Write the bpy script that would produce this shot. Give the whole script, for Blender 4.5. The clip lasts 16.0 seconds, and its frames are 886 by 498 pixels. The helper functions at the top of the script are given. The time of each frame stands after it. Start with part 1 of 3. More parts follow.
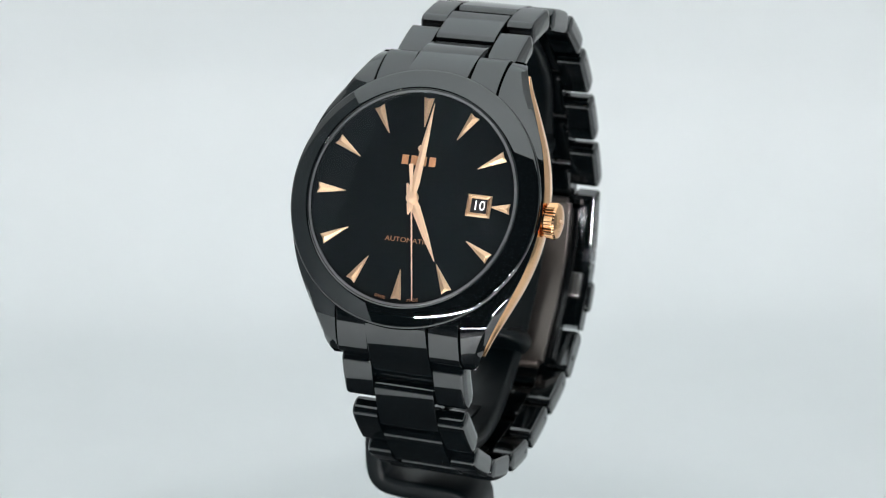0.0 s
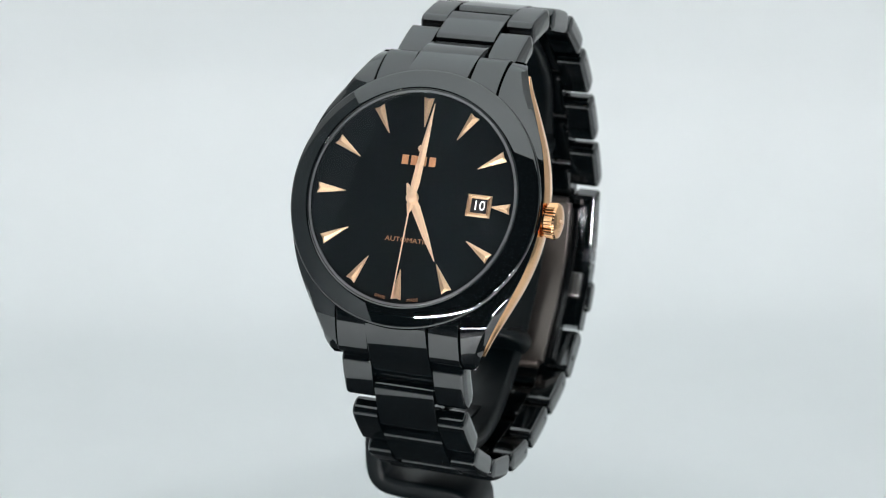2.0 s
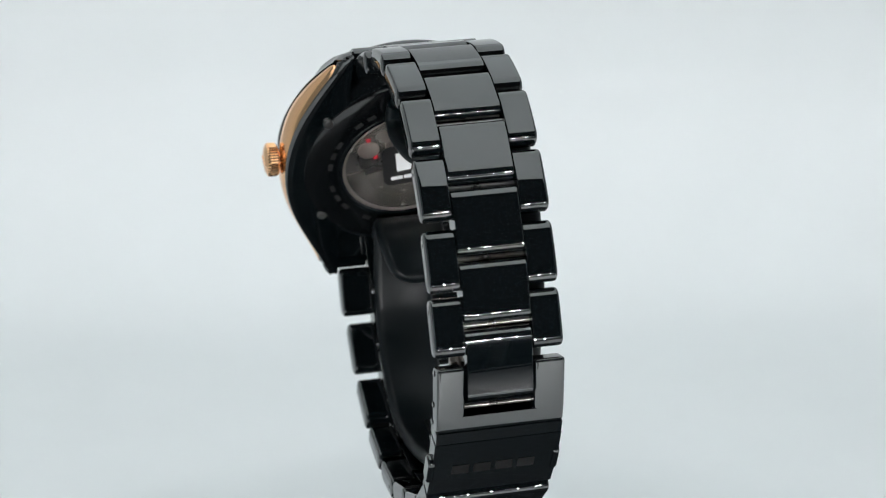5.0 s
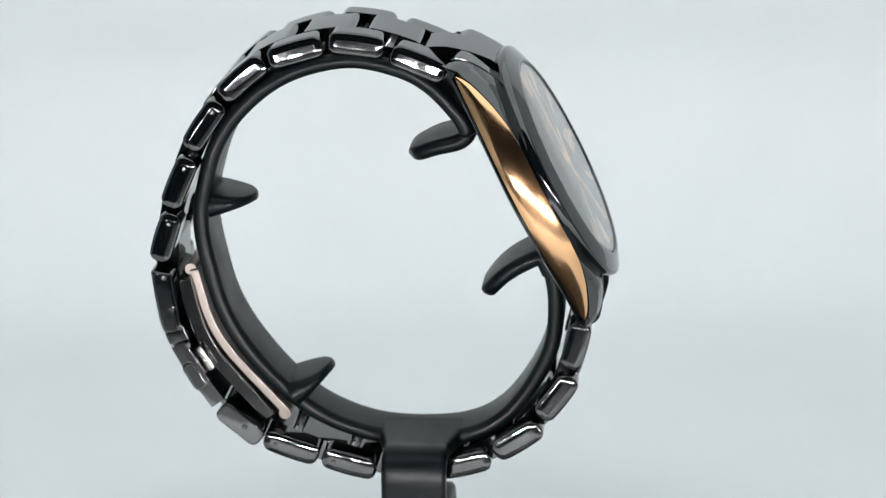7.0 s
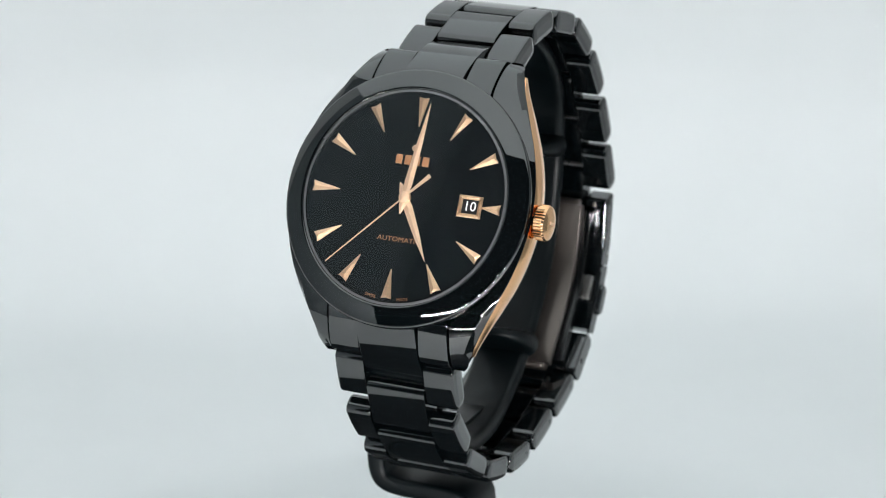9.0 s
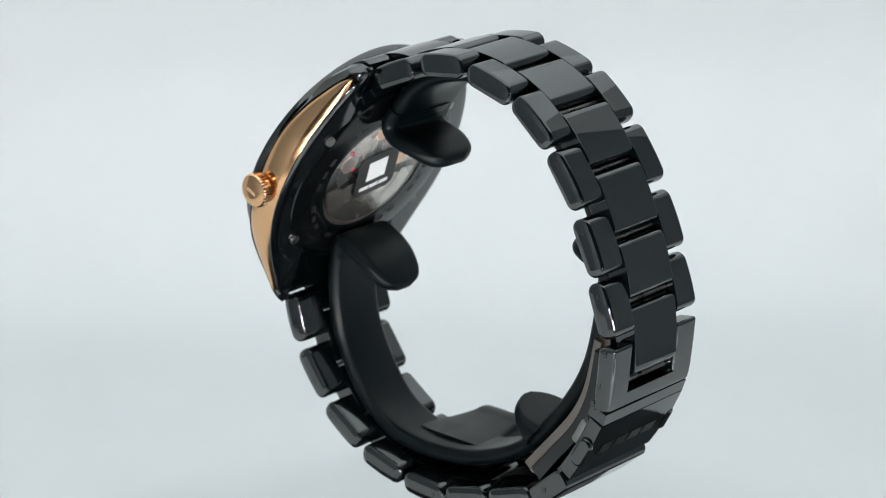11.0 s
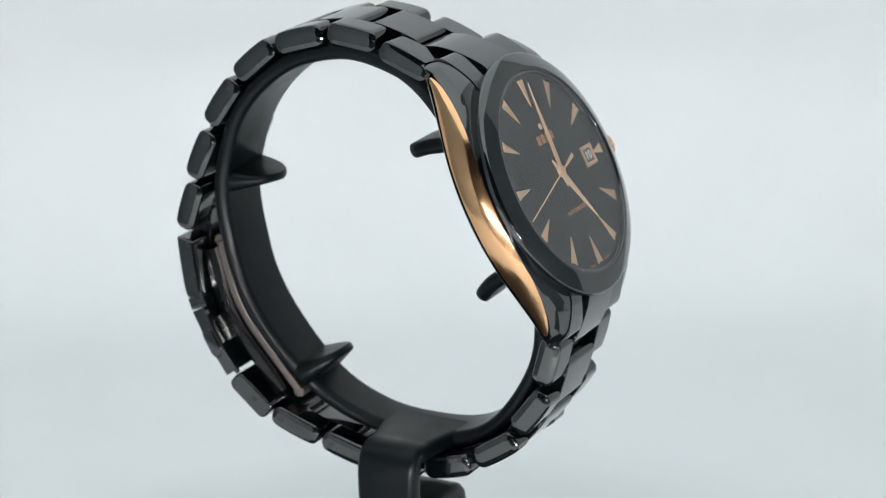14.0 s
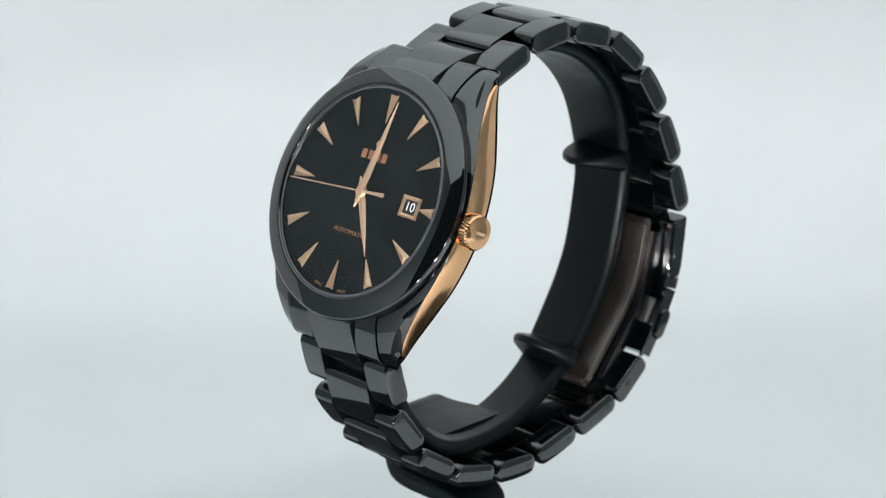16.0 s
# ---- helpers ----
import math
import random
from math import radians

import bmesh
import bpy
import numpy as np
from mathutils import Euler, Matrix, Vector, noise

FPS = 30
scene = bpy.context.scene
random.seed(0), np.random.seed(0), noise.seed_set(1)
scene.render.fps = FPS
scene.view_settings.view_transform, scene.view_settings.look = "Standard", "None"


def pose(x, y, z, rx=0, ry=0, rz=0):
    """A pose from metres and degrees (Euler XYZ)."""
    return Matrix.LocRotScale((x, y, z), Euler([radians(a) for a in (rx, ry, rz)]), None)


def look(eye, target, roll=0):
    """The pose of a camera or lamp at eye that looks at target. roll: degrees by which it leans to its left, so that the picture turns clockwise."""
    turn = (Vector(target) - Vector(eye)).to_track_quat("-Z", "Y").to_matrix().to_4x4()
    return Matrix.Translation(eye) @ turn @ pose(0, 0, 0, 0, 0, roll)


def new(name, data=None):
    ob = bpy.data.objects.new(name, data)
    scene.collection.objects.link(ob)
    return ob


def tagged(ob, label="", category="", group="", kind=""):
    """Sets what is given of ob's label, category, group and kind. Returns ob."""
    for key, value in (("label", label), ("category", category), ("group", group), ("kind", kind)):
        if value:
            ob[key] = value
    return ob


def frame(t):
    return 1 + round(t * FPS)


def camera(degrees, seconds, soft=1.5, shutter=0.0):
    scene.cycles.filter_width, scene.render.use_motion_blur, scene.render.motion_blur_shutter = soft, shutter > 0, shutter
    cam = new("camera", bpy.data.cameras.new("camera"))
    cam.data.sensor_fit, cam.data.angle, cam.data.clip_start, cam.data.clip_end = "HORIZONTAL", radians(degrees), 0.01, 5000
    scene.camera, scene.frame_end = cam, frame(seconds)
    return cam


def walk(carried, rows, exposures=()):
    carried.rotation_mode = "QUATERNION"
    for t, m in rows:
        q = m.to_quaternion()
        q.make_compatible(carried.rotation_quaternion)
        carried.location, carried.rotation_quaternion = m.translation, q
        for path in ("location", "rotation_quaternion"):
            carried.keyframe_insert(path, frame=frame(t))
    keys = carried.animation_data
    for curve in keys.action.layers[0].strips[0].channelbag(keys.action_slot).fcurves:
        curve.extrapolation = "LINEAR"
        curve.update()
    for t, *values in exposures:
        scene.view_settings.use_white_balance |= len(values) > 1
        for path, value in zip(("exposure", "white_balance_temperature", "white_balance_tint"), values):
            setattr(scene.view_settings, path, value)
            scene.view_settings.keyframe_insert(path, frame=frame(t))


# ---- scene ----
# ---- camera ----
cam = camera(19.996, 16.0, 1.05)
TILT = radians(18.4744)
REACH = 0.417973
EYE = (0.00014, -REACH * math.cos(TILT), REACH * math.sin(TILT))
cam.data.dof.use_dof, cam.data.dof.focus_distance, cam.data.dof.aperture_fstop = True, 0.388, 34.0
STILL = look(EYE, (0.00014, 0.0, 0.0), -0.81)
walk(cam, [(0.0, STILL), (16.0, STILL)])

# ---- world: a dim room round the open front of the light box ----
world = bpy.data.worlds.new("dim_room")
world.use_nodes = True
world.node_tree.nodes["Background"].inputs[0].default_value = (0.9, 0.95, 1.0, 1)
world.node_tree.nodes["Background"].inputs[1].default_value = 0.014
scene.world = world
scene.view_settings.exposure = 0.0
LED_POWER = 1345.0
DIFFUSER_POWER = 0.447

# ---- materials ----


def material(name, base, rough=0.5, metal=0.0, ior=1.5, coat=0.0, glow=0.0, spread=0.0, grain=0.0, grain_size=400.0,
             rough_spread=0.0, stretch=(1, 1, 1), smear=60.0):
    """A principled surface: colour spread at a large scale, roughness spread at a middle one, fine relief by grain."""
    m = bpy.data.materials.new(name)
    m.use_nodes = True
    n, l = m.node_tree.nodes, m.node_tree.links
    b = n["Principled BSDF"]
    b.inputs["Base Color"].default_value = (*base, 1)
    b.inputs["Roughness"].default_value = rough
    b.inputs["Metallic"].default_value = metal
    b.inputs["IOR"].default_value = ior
    b.inputs["Coat Weight"].default_value = coat
    b.inputs["Coat Roughness"].default_value = 0.03
    if glow:
        b.inputs["Emission Color"].default_value = (*base, 1)
        b.inputs["Emission Strength"].default_value = glow
    if spread or grain or rough_spread:
        co = n.new("ShaderNodeTexCoord")
        mp = n.new("ShaderNodeMapping")
        mp.inputs["Scale"].default_value = stretch
        l.new(co.outputs["Object"], mp.inputs["Vector"])
    if spread:
        t = n.new("ShaderNodeTexNoise")
        t.inputs["Scale"].default_value, t.inputs["Detail"].default_value = smear, 4
        l.new(mp.outputs[0], t.inputs["Vector"])
        r = n.new("ShaderNodeValToRGB")
        r.color_ramp.elements[0].position, r.color_ramp.elements[1].position = 0.3, 0.7
        r.color_ramp.elements[0].color = (*[c * (1 - spread) for c in base], 1)
        r.color_ramp.elements[1].color = (*[min(1, c * (1 + spread)) for c in base], 1)
        l.new(t.outputs["Fac"], r.inputs[0])
        l.new(r.outputs[0], b.inputs["Base Color"])
    if rough_spread:
        t = n.new("ShaderNodeTexNoise")
        t.inputs["Scale"].default_value, t.inputs["Detail"].default_value = 180, 5
        l.new(mp.outputs[0], t.inputs["Vector"])
        r = n.new("ShaderNodeMapRange")
        r.inputs["From Min"].default_value, r.inputs["From Max"].default_value = 0.3, 0.75
        r.inputs["To Min"].default_value, r.inputs["To Max"].default_value = max(0, rough - rough_spread), rough + rough_spread
        l.new(t.outputs["Fac"], r.inputs["Value"])
        l.new(r.outputs[0], b.inputs["Roughness"])
    if grain:
        t = n.new("ShaderNodeTexNoise")
        t.inputs["Scale"].default_value, t.inputs["Detail"].default_value = grain_size, 3
        l.new(mp.outputs[0], t.inputs["Vector"])
        u = n.new("ShaderNodeBump")
        u.inputs["Strength"].default_value, u.inputs["Distance"].default_value = 1.0, grain
        l.new(t.outputs["Fac"], u.inputs["Height"])
        l.new(u.outputs[0], b.inputs["Normal"])
    return m


def glass(name, rough=0.0):
    m = bpy.data.materials.new(name)
    m.use_nodes = True
    b = m.node_tree.nodes["Principled BSDF"]
    b.inputs["Base Color"].default_value = (1, 1, 1, 1)
    b.inputs["Transmission Weight"].default_value = 1.0
    b.inputs["Roughness"].default_value = rough
    b.inputs["IOR"].default_value = 1.4
    return m


CERAMIC = material("black_ceramic", (0.0016, 0.0028, 0.0034), 0.026, ior=1.95, rough_spread=0.008)
CASE_BLACK = material("black_ceramic_case", (0.0017, 0.0029, 0.0035), 0.04, ior=1.95, rough_spread=0.012)
GOLD = material("rose_gold", (0.87, 0.51, 0.27), 0.17, 1.0, rough_spread=0.05)
GOLD_SATIN = material("rose_gold_satin", (0.95, 0.68, 0.47), 0.5, 1.0, rough_spread=0.06)
GOLD_INDEX = material("rose_gold_index", (0.90, 0.60, 0.38), 0.32, 1.0, rough_spread=0.05)
GOLD_PRINT = material("rose_gold_print", (0.50, 0.24, 0.12), 0.4, 0.6)
DIAL = material("dial_lacquer", (0.0022, 0.0036, 0.0044), 0.33, ior=1.3, rough_spread=0.03)
PLASTIC = material("stand_plastic", (0.0010, 0.0028, 0.0036), 0.38, ior=1.32, rough_spread=0.07, grain=0.000008, grain_size=2500)
STEEL = material("steel", (0.56, 0.50, 0.46), 0.34, 1.0, rough_spread=0.06)
BLADE_STEEL = material("brushed_blade_steel", (0.25, 0.215, 0.195), 0.4, 1.0, rough_spread=0.06)
PIN_STEEL = material("pin_steel", (0.10, 0.10, 0.10), 0.25, 1.0, rough_spread=0.05)
LIT_EDGE = material("lit_crystal_edge", (0.10, 0.10, 0.105), 0.22, ior=1.7, rough_spread=0.05)
STEEL_DARK = material("dark_steel", (0.30, 0.29, 0.28), 0.3, 1.0, rough_spread=0.08)
MOVEMENT = material("movement_metal", (0.74, 0.68, 0.62), 0.24, 1.0, spread=0.25, smear=260, rough_spread=0.1)
BACK_BLACK = material("black_caseback", (0.0022, 0.0028, 0.0032), 0.12, ior=1.5, rough_spread=0.04)
RUBY = material("bearing_jewel", (0.35, 0.02, 0.03), 0.15)
ENGRAVED = material("engraving", (0.006, 0.006, 0.006), 0.45)
FAINT_MARK = material("faint_mark", (0.006, 0.006, 0.006), 0.35, ior=1.6)
STICKER = material("sticker_black", (0.012, 0.012, 0.012), 0.35)
WHITE_INK = material("white_ink", (0.8, 0.8, 0.8), 0.6)
TABLE = material("unseen_dark_table", (0.02, 0.021, 0.022), 0.5, spread=0.2, smear=8, rough_spread=0.08)
TURNTABLE = material("turntable_black", (0.012, 0.012, 0.013), 0.45, rough_spread=0.08, grain=0.00001, grain_size=1500)
CRYSTAL = glass("sapphire")
PAPER = material("white_sheet", (0.86, 0.88, 0.883), 0.62, spread=0.012, smear=25, rough_spread=0.06, grain=0.00002, grain_size=900)
PANEL_BRIGHT = material("bright_reflection_panel", (0.55, 0.56, 0.565), 0.6, spread=0.02, smear=12)
PANEL_DIM = material("dim_reflection_panel", (0.185, 0.207, 0.217), 0.6, spread=0.05, smear=12)
DIODE = material("diode", (0.965, 0.975, 0.985), 0.5, glow=LED_POWER)
DIFFUSER = material("lit_diffuser", (0.94, 1.0, 1.01), 0.6, glow=DIFFUSER_POWER)
CARRIER = material("led_carrier", (0.03, 0.031, 0.032), 0.5, spread=0.1)

# ---- building ----
MM = 0.001
LEAN = Matrix.Translation((2.80 * MM, 0, 0)) @ pose(0, 0, 0, 0, 0.8, 0)
FACE_N = Vector((0, -0.8901, 0.4557))
FACE_V = Vector((0, 0.4557, 0.8901))
FACE = Matrix.Translation((0, -20.20 * MM, 15.17 * MM)) @ Matrix(((1, 0, 0, 0), (0, FACE_V.y, FACE_N.y, 0), (0, FACE_V.z, FACE_N.z, 0), (0, 0, 0, 1)))
ON_FACE = LEAN @ FACE
ON_BACK = ON_FACE @ Matrix.Translation((0, 0, 0.5 * MM))
STILL_POSE = Matrix.Identity(4)


FLAT_FACED = ("centre_link", "outer_link", "clasp_tail", "push_button", "end_link", "clasp_cover", "clasp_bridge", "clasp_head", "clasp_blade", "clasp_frame")


def weighted_normals(bm):
    """Corner normals weighted by face area, so that flat faces beside small rounded rims stay flat."""
    bm.normal_update()
    found = {}
    area = {f: f.calc_area() for f in bm.faces}
    for v in bm.verts:
        todo = set(v.link_faces)
        while todo:
            fan, edge = [], [todo.pop()]
            while edge:
                f = edge.pop()
                fan.append(f)
                for e in f.edges:
                    if e.smooth and v in e.verts:
                        for g in e.link_faces:
                            if g in todo:
                                todo.discard(g)
                                edge.append(g)
            total = Vector((0, 0, 0))
            for f in fan:
                total += f.normal * area[f]
            for f in fan:
                found[(v, f)] = total.normalized() if total.length > 0 else f.normal.copy()
    return [found[(loop.vert, f)] for f in bm.faces for loop in f.loops]


def part(name, bm, mat, parent, label="", at=STILL_POSE, smooth=35):
    """Links a bmesh, given in millimetres, as one mesh under parent."""
    bmesh.ops.scale(bm, vec=(MM, MM, MM), verts=bm.verts)
    bmesh.ops.recalc_face_normals(bm, faces=bm.faces)
    me = bpy.data.meshes.new(name)
    for f in bm.faces:
        f.smooth = smooth > 0
    limit = radians(smooth)
    for e in bm.edges:
        e.smooth = len(e.link_faces) == 2 and e.calc_face_angle(4) < limit
    normals = weighted_normals(bm) if name in FLAT_FACED else None
    bm.to_mesh(me)
    bm.free()
    if normals:
        me.normals_split_custom_set(normals)
    me.materials.append(mat)
    ob = new(name, me)
    if parent is not None:
        ob.parent = parent
    ob.matrix_basis = at
    return tagged(ob, label)


def again(ob, at):
    """The same piece once more, on the same mesh."""
    o = ob.copy()
    scene.collection.objects.link(o)
    o.matrix_basis = at
    return o


def lathe(profile, seg=96, closed=False):
    """Turns (radius, height) round z."""
    bm = bmesh.new()
    rings = []
    for r, h in profile:
        if r < 1e-6:
            rings.append([bm.verts.new((0, 0, h))])
        else:
            rings.append([bm.verts.new((r * math.cos(2 * math.pi * k / seg), r * math.sin(2 * math.pi * k / seg), h)) for k in range(seg)])
    pairs = list(zip(rings, rings[1:])) + ([(rings[-1], rings[0])] if closed else [])
    for a, b in pairs:
        for k in range(seg):
            q = [a[k % len(a)], a[(k + 1) % len(a)], b[(k + 1) % len(b)], b[k % len(b)]]
            q = list(dict.fromkeys(q))
            if len(q) > 2:
                bm.faces.new(q)
    return bm


def loft(sections, cap=True, ring=True):
    """Skins a run of sections of equal count."""
    bm = bmesh.new()
    rows = [[bm.verts.new(p) for p in s] for s in sections]
    n = len(rows[0])
    for a, b in zip(rows, rows[1:]):
        for k in range(n if ring else n - 1):
            bm.faces.new((a[k], a[(k + 1) % n], b[(k + 1) % n], b[k]))
    if cap:
        bm.faces.new(rows[0])
        bm.faces.new(rows[-1][::-1])
    return bm


def round_rect(w, h, r, seg=5):
    """Points of a rounded rectangle round the origin."""
    out = []
    for cx, cy, a0 in ((w / 2 - r, h / 2 - r, 0), (-w / 2 + r, h / 2 - r, 90), (-w / 2 + r, -h / 2 + r, 180), (w / 2 - r, -h / 2 + r, 270)):
        for k in range(seg + 1):
            a = radians(a0 + 90 * k / seg)
            out.append((cx + r * math.cos(a), cy + r * math.sin(a)))
    return out


def slab(points, x0, x1, soft=0.25, seg=2, soft1=None, dome=0):
    """A profile in (y, z) drawn out along x, with its two rims rounded: soft at x0, soft1 at x1. dome: the side (-1 or 1) that bulges."""
    n = len(points)
    soft1 = soft if soft1 is None else soft1
    area = sum(points[k - 1][0] * points[k][1] - points[k][0] * points[k - 1][1] for k in range(n))
    sign = 1 if area > 0 else -1

    def inset(d):
        out = []
        for k in range(n):
            p0, p1, p2 = Vector(points[k - 1]), Vector(points[k]), Vector(points[(k + 1) % n])
            e1, e2 = (p1 - p0).normalized(), (p2 - p1).normalized()
            m = (Vector((-e1.y, e1.x)) + Vector((-e2.y, e2.x))).normalized()
            out.append(p1 + m * d * sign)
        return out
    turn = [radians(90 * k / seg) for k in range(seg + 1)]
    steps = [(x0 + soft * (1 - math.cos(q)), soft * (1 - math.sin(q))) for q in turn]
    steps += [(x1 - soft1 * (1 - math.cos(q)), soft1 * (1 - math.sin(q))) for q in turn[::-1]]
    if dome:
        near = steps[-1] if dome > 0 else steps[0]
        swollen = [(near[0] + dome * h, near[1] + d) for d, h in ((0.22, 0.05), (0.5, 0.1), (0.8, 0.14))]
        steps = steps + swollen if dome > 0 else swollen[::-1] + steps
    return loft([[(x, q.x, q.y) for q in inset(d)] for x, d in steps])


def box(x0, x1, y0, y1, z0, z1, soft=0.2):
    bm = bmesh.new()
    bmesh.ops.create_cube(bm, size=1)
    for v in bm.verts:
        v.co = ((x0 + x1) / 2 + v.co.x * (x1 - x0), (y0 + y1) / 2 + v.co.y * (y1 - y0), (z0 + z1) / 2 + v.co.z * (z1 - z0))
    if soft:
        bmesh.ops.bevel(bm, geom=bm.edges[:], offset=soft, segments=2, affect="EDGES", profile=0.5)
    return bm


def spline(points, per=6):
    """A smooth line through the points."""
    P = [Vector(p) for p in points]
    P = [2 * P[0] - P[1]] + P + [2 * P[-1] - P[-2]]
    out = []
    for i in range(1, len(P) - 2):
        for k in range(per):
            t = k / per
            out.append(0.5 * (2 * P[i] + (P[i + 1] - P[i - 1]) * t + (2 * P[i - 1] - 5 * P[i] + 4 * P[i + 1] - P[i + 2]) * t * t
                              + (3 * P[i] - P[i - 1] - 3 * P[i + 1] + P[i + 2]) * t ** 3))
    return out + [P[-2]]


def lerp(x, table):
    """Straight interpolation in a table of (x, value)."""
    for (a, p), (b, q) in zip(table, table[1:]):
        if x <= b:
            return p + (q - p) * max(0, x - a) / (b - a)
    return table[-1][1]


def swell(x, table):
    """The same, eased between the rows."""
    xs = [a for a, _ in table]
    pts = spline([(a, b, 0) for a, b in table], 12)
    return lerp(x, [(p.x, p.y) for p in pts])


def band(path, width, thick, x_mid=0.0, r=None, seg=4):
    """A rounded strap along a path in (y, z): width across x, thickness across the path, as numbers or as functions of the share of the way."""
    secs = []
    n = len(path)
    for i, p in enumerate(path):
        d = (path[min(i + 1, n - 1)] - path[max(i - 1, 0)]).normalized()
        out = Vector((-d.y, d.x))
        s = i / (n - 1)
        w = width(s) if callable(width) else width
        t = thick(s) if callable(thick) else thick
        xm = x_mid(s) if callable(x_mid) else x_mid
        rr = min(w, t) * 0.499 if r is None else min(r, min(w, t) * 0.499)
        secs.append([(xm + a, p.x + out.x * b, p.y + out.y * b) for a, b in round_rect(w, t, rr, seg)])
    return loft(secs)


def writing(name, words, size, mat, parent, at, label=""):
    """Raised letters on a surface; size is the height of a capital in millimetres."""
    cu = bpy.data.curves.new(name, "FONT")
    cu.body, cu.size, cu.align_x, cu.align_y, cu.extrude = words, size * MM * 1.4, "CENTER", "CENTER", 0.00003
    cu.resolution_u = 3
    tmp = new(name, cu)
    me = bpy.data.meshes.new_from_object(tmp.evaluated_get(bpy.context.evaluated_depsgraph_get()))
    bpy.data.objects.remove(tmp)
    me.name = name
    me.materials.clear()
    me.materials.append(mat)
    ob = new(name, me)
    ob.parent = parent
    ob.matrix_basis = at
    return tagged(ob, label)


def at_face(u=0.0, v=0.0, n=0.0, turn=0.0):
    """A pose on the dial's plane, turned clockwise from twelve."""
    return ON_FACE @ pose(u * MM, v * MM, n * MM, 0, 0, -turn)


# ---- light box ----


def light_box():
    floor_z, back_y, r = -0.100, 0.275, 0.055
    prof = [(-0.19, floor_z), (0.0, floor_z), (back_y - r, floor_z)]
    prof += [(back_y - r + r * math.sin(radians(a)), floor_z + r - r * math.cos(radians(a))) for a in range(9, 91, 9)]
    prof += [(back_y, 0.1), (back_y, 0.26)]
    inner = [(y * 1000, z * 1000) for y, z in prof]
    outer = [(y * 1000 + (6 if i > 8 else 0), z * 1000 - (6 if i <= 8 else 0)) for i, (y, z) in enumerate(prof)]
    bm = loft([[(x, y, z) for y, z in inner + outer[::-1]] for x in (-240, 240)])
    tagged(part("backdrop", bm, PAPER, None, "white curved paper sweep under and behind the watch"), kind="structure", category="backdrop")
    # unseen side panels, added for reflections: dim in front, brighter behind
    for name, x in (("wall_left", -246), ("wall_right", 240.5)):
        tagged(part(name, box(x, x + 5, -210, 40, -106, 262, 0.5), PANEL_DIM, None, "unseen grey side panel for dim reflections"), kind="structure", category="wall")
        tagged(part(name + "_back", box(x, x + 5, 40.5, 282, -106, 262, 0.5), PANEL_BRIGHT, None, "unseen light grey side panel for bright reflections"), kind="structure", category="wall")
    tagged(part("ceiling", box(-246, 246, -210, 282, 262.5, 268, 0.5), DIFFUSER, None, "evenly lit white diffuser of a light box"), kind="structure", category="ceiling")
    # unseen table, added to carry the box and darken low reflections
    tagged(part("added_table_top", box(-700, 700, -800, 500, -130, -106.4, 2), TABLE, None, "unseen dark table added under the light box for dark reflections"), kind="structure", category="table")
    strip = tagged(new("led_strip"), "dark strip of cool white diodes before the light box", "lamp")
    strip.location = (0, -0.315, -0.038)
    part("carrier", box(-200, 200, -4, 0, -10, 10, 0.5), CARRIER, strip)
    part("carrier_foot", box(-200, 200, -40, 0, -68.3, -64.3, 0.5), CARRIER, strip)
    for x in (-150, 150):
        part("carrier_post", box(x - 4, x + 4, -8, -4, -64.3, 8, 0.5), CARRIER, strip)
    first = None
    for k in range(48):
        m = pose((-195 + k * 390 / 47) * MM, 0, 0)
        if first is None:
            first = part("diode", box(-1.2, 1.2, 0, 1.0, -1.4, 1.4, 0.2), DIODE, strip, "", m)
        else:
            again(first, m)


light_box()

# ---- the watch: case ----
watch = tagged(new("wristwatch"), "black ceramic wristwatch with rose gold hands and crown on a stand", "watch")
HALF_WIDTH = [(-24.9, 12.1), (-24.2, 12.9), (-20, 14.8), (-15, 17.3), (-10, 19.4), (-5, 20.65), (0, 21.05), (5, 20.65), (10, 19.4), (15, 17.3), (20, 14.8), (24.2, 12.9), (24.9, 12.1)]
SHOULDER = [(-24.9, -7.7), (-24.3, -6.2), (-22.6, -4.3), (-19.5, -2.4), (-17, -1.95), (-10, -1.6), (0, -1.5), (10, -1.6), (17, -1.95), (19.5, -2.4), (22.6, -4.3), (24.3, -6.2), (24.9, -7.7)]
GOLD_FRONT = [(-23.0, -6.9), (-22.2, -6.25), (-19.5, -4.8), (-15, -3.1), (-9, -1.95), (0, -2.0), (9, -1.95), (15, -3.1), (19.5, -4.8), (22.2, -6.25), (23.0, -6.9)]
GOLD_BACK = [(-23.0, -7.9), (-21.0, -7.7), (-15, -7.25), (-8, -7.1), (0, -7.05), (8, -7.1), (15, -7.25), (21.0, -7.7), (23.0, -7.9)]


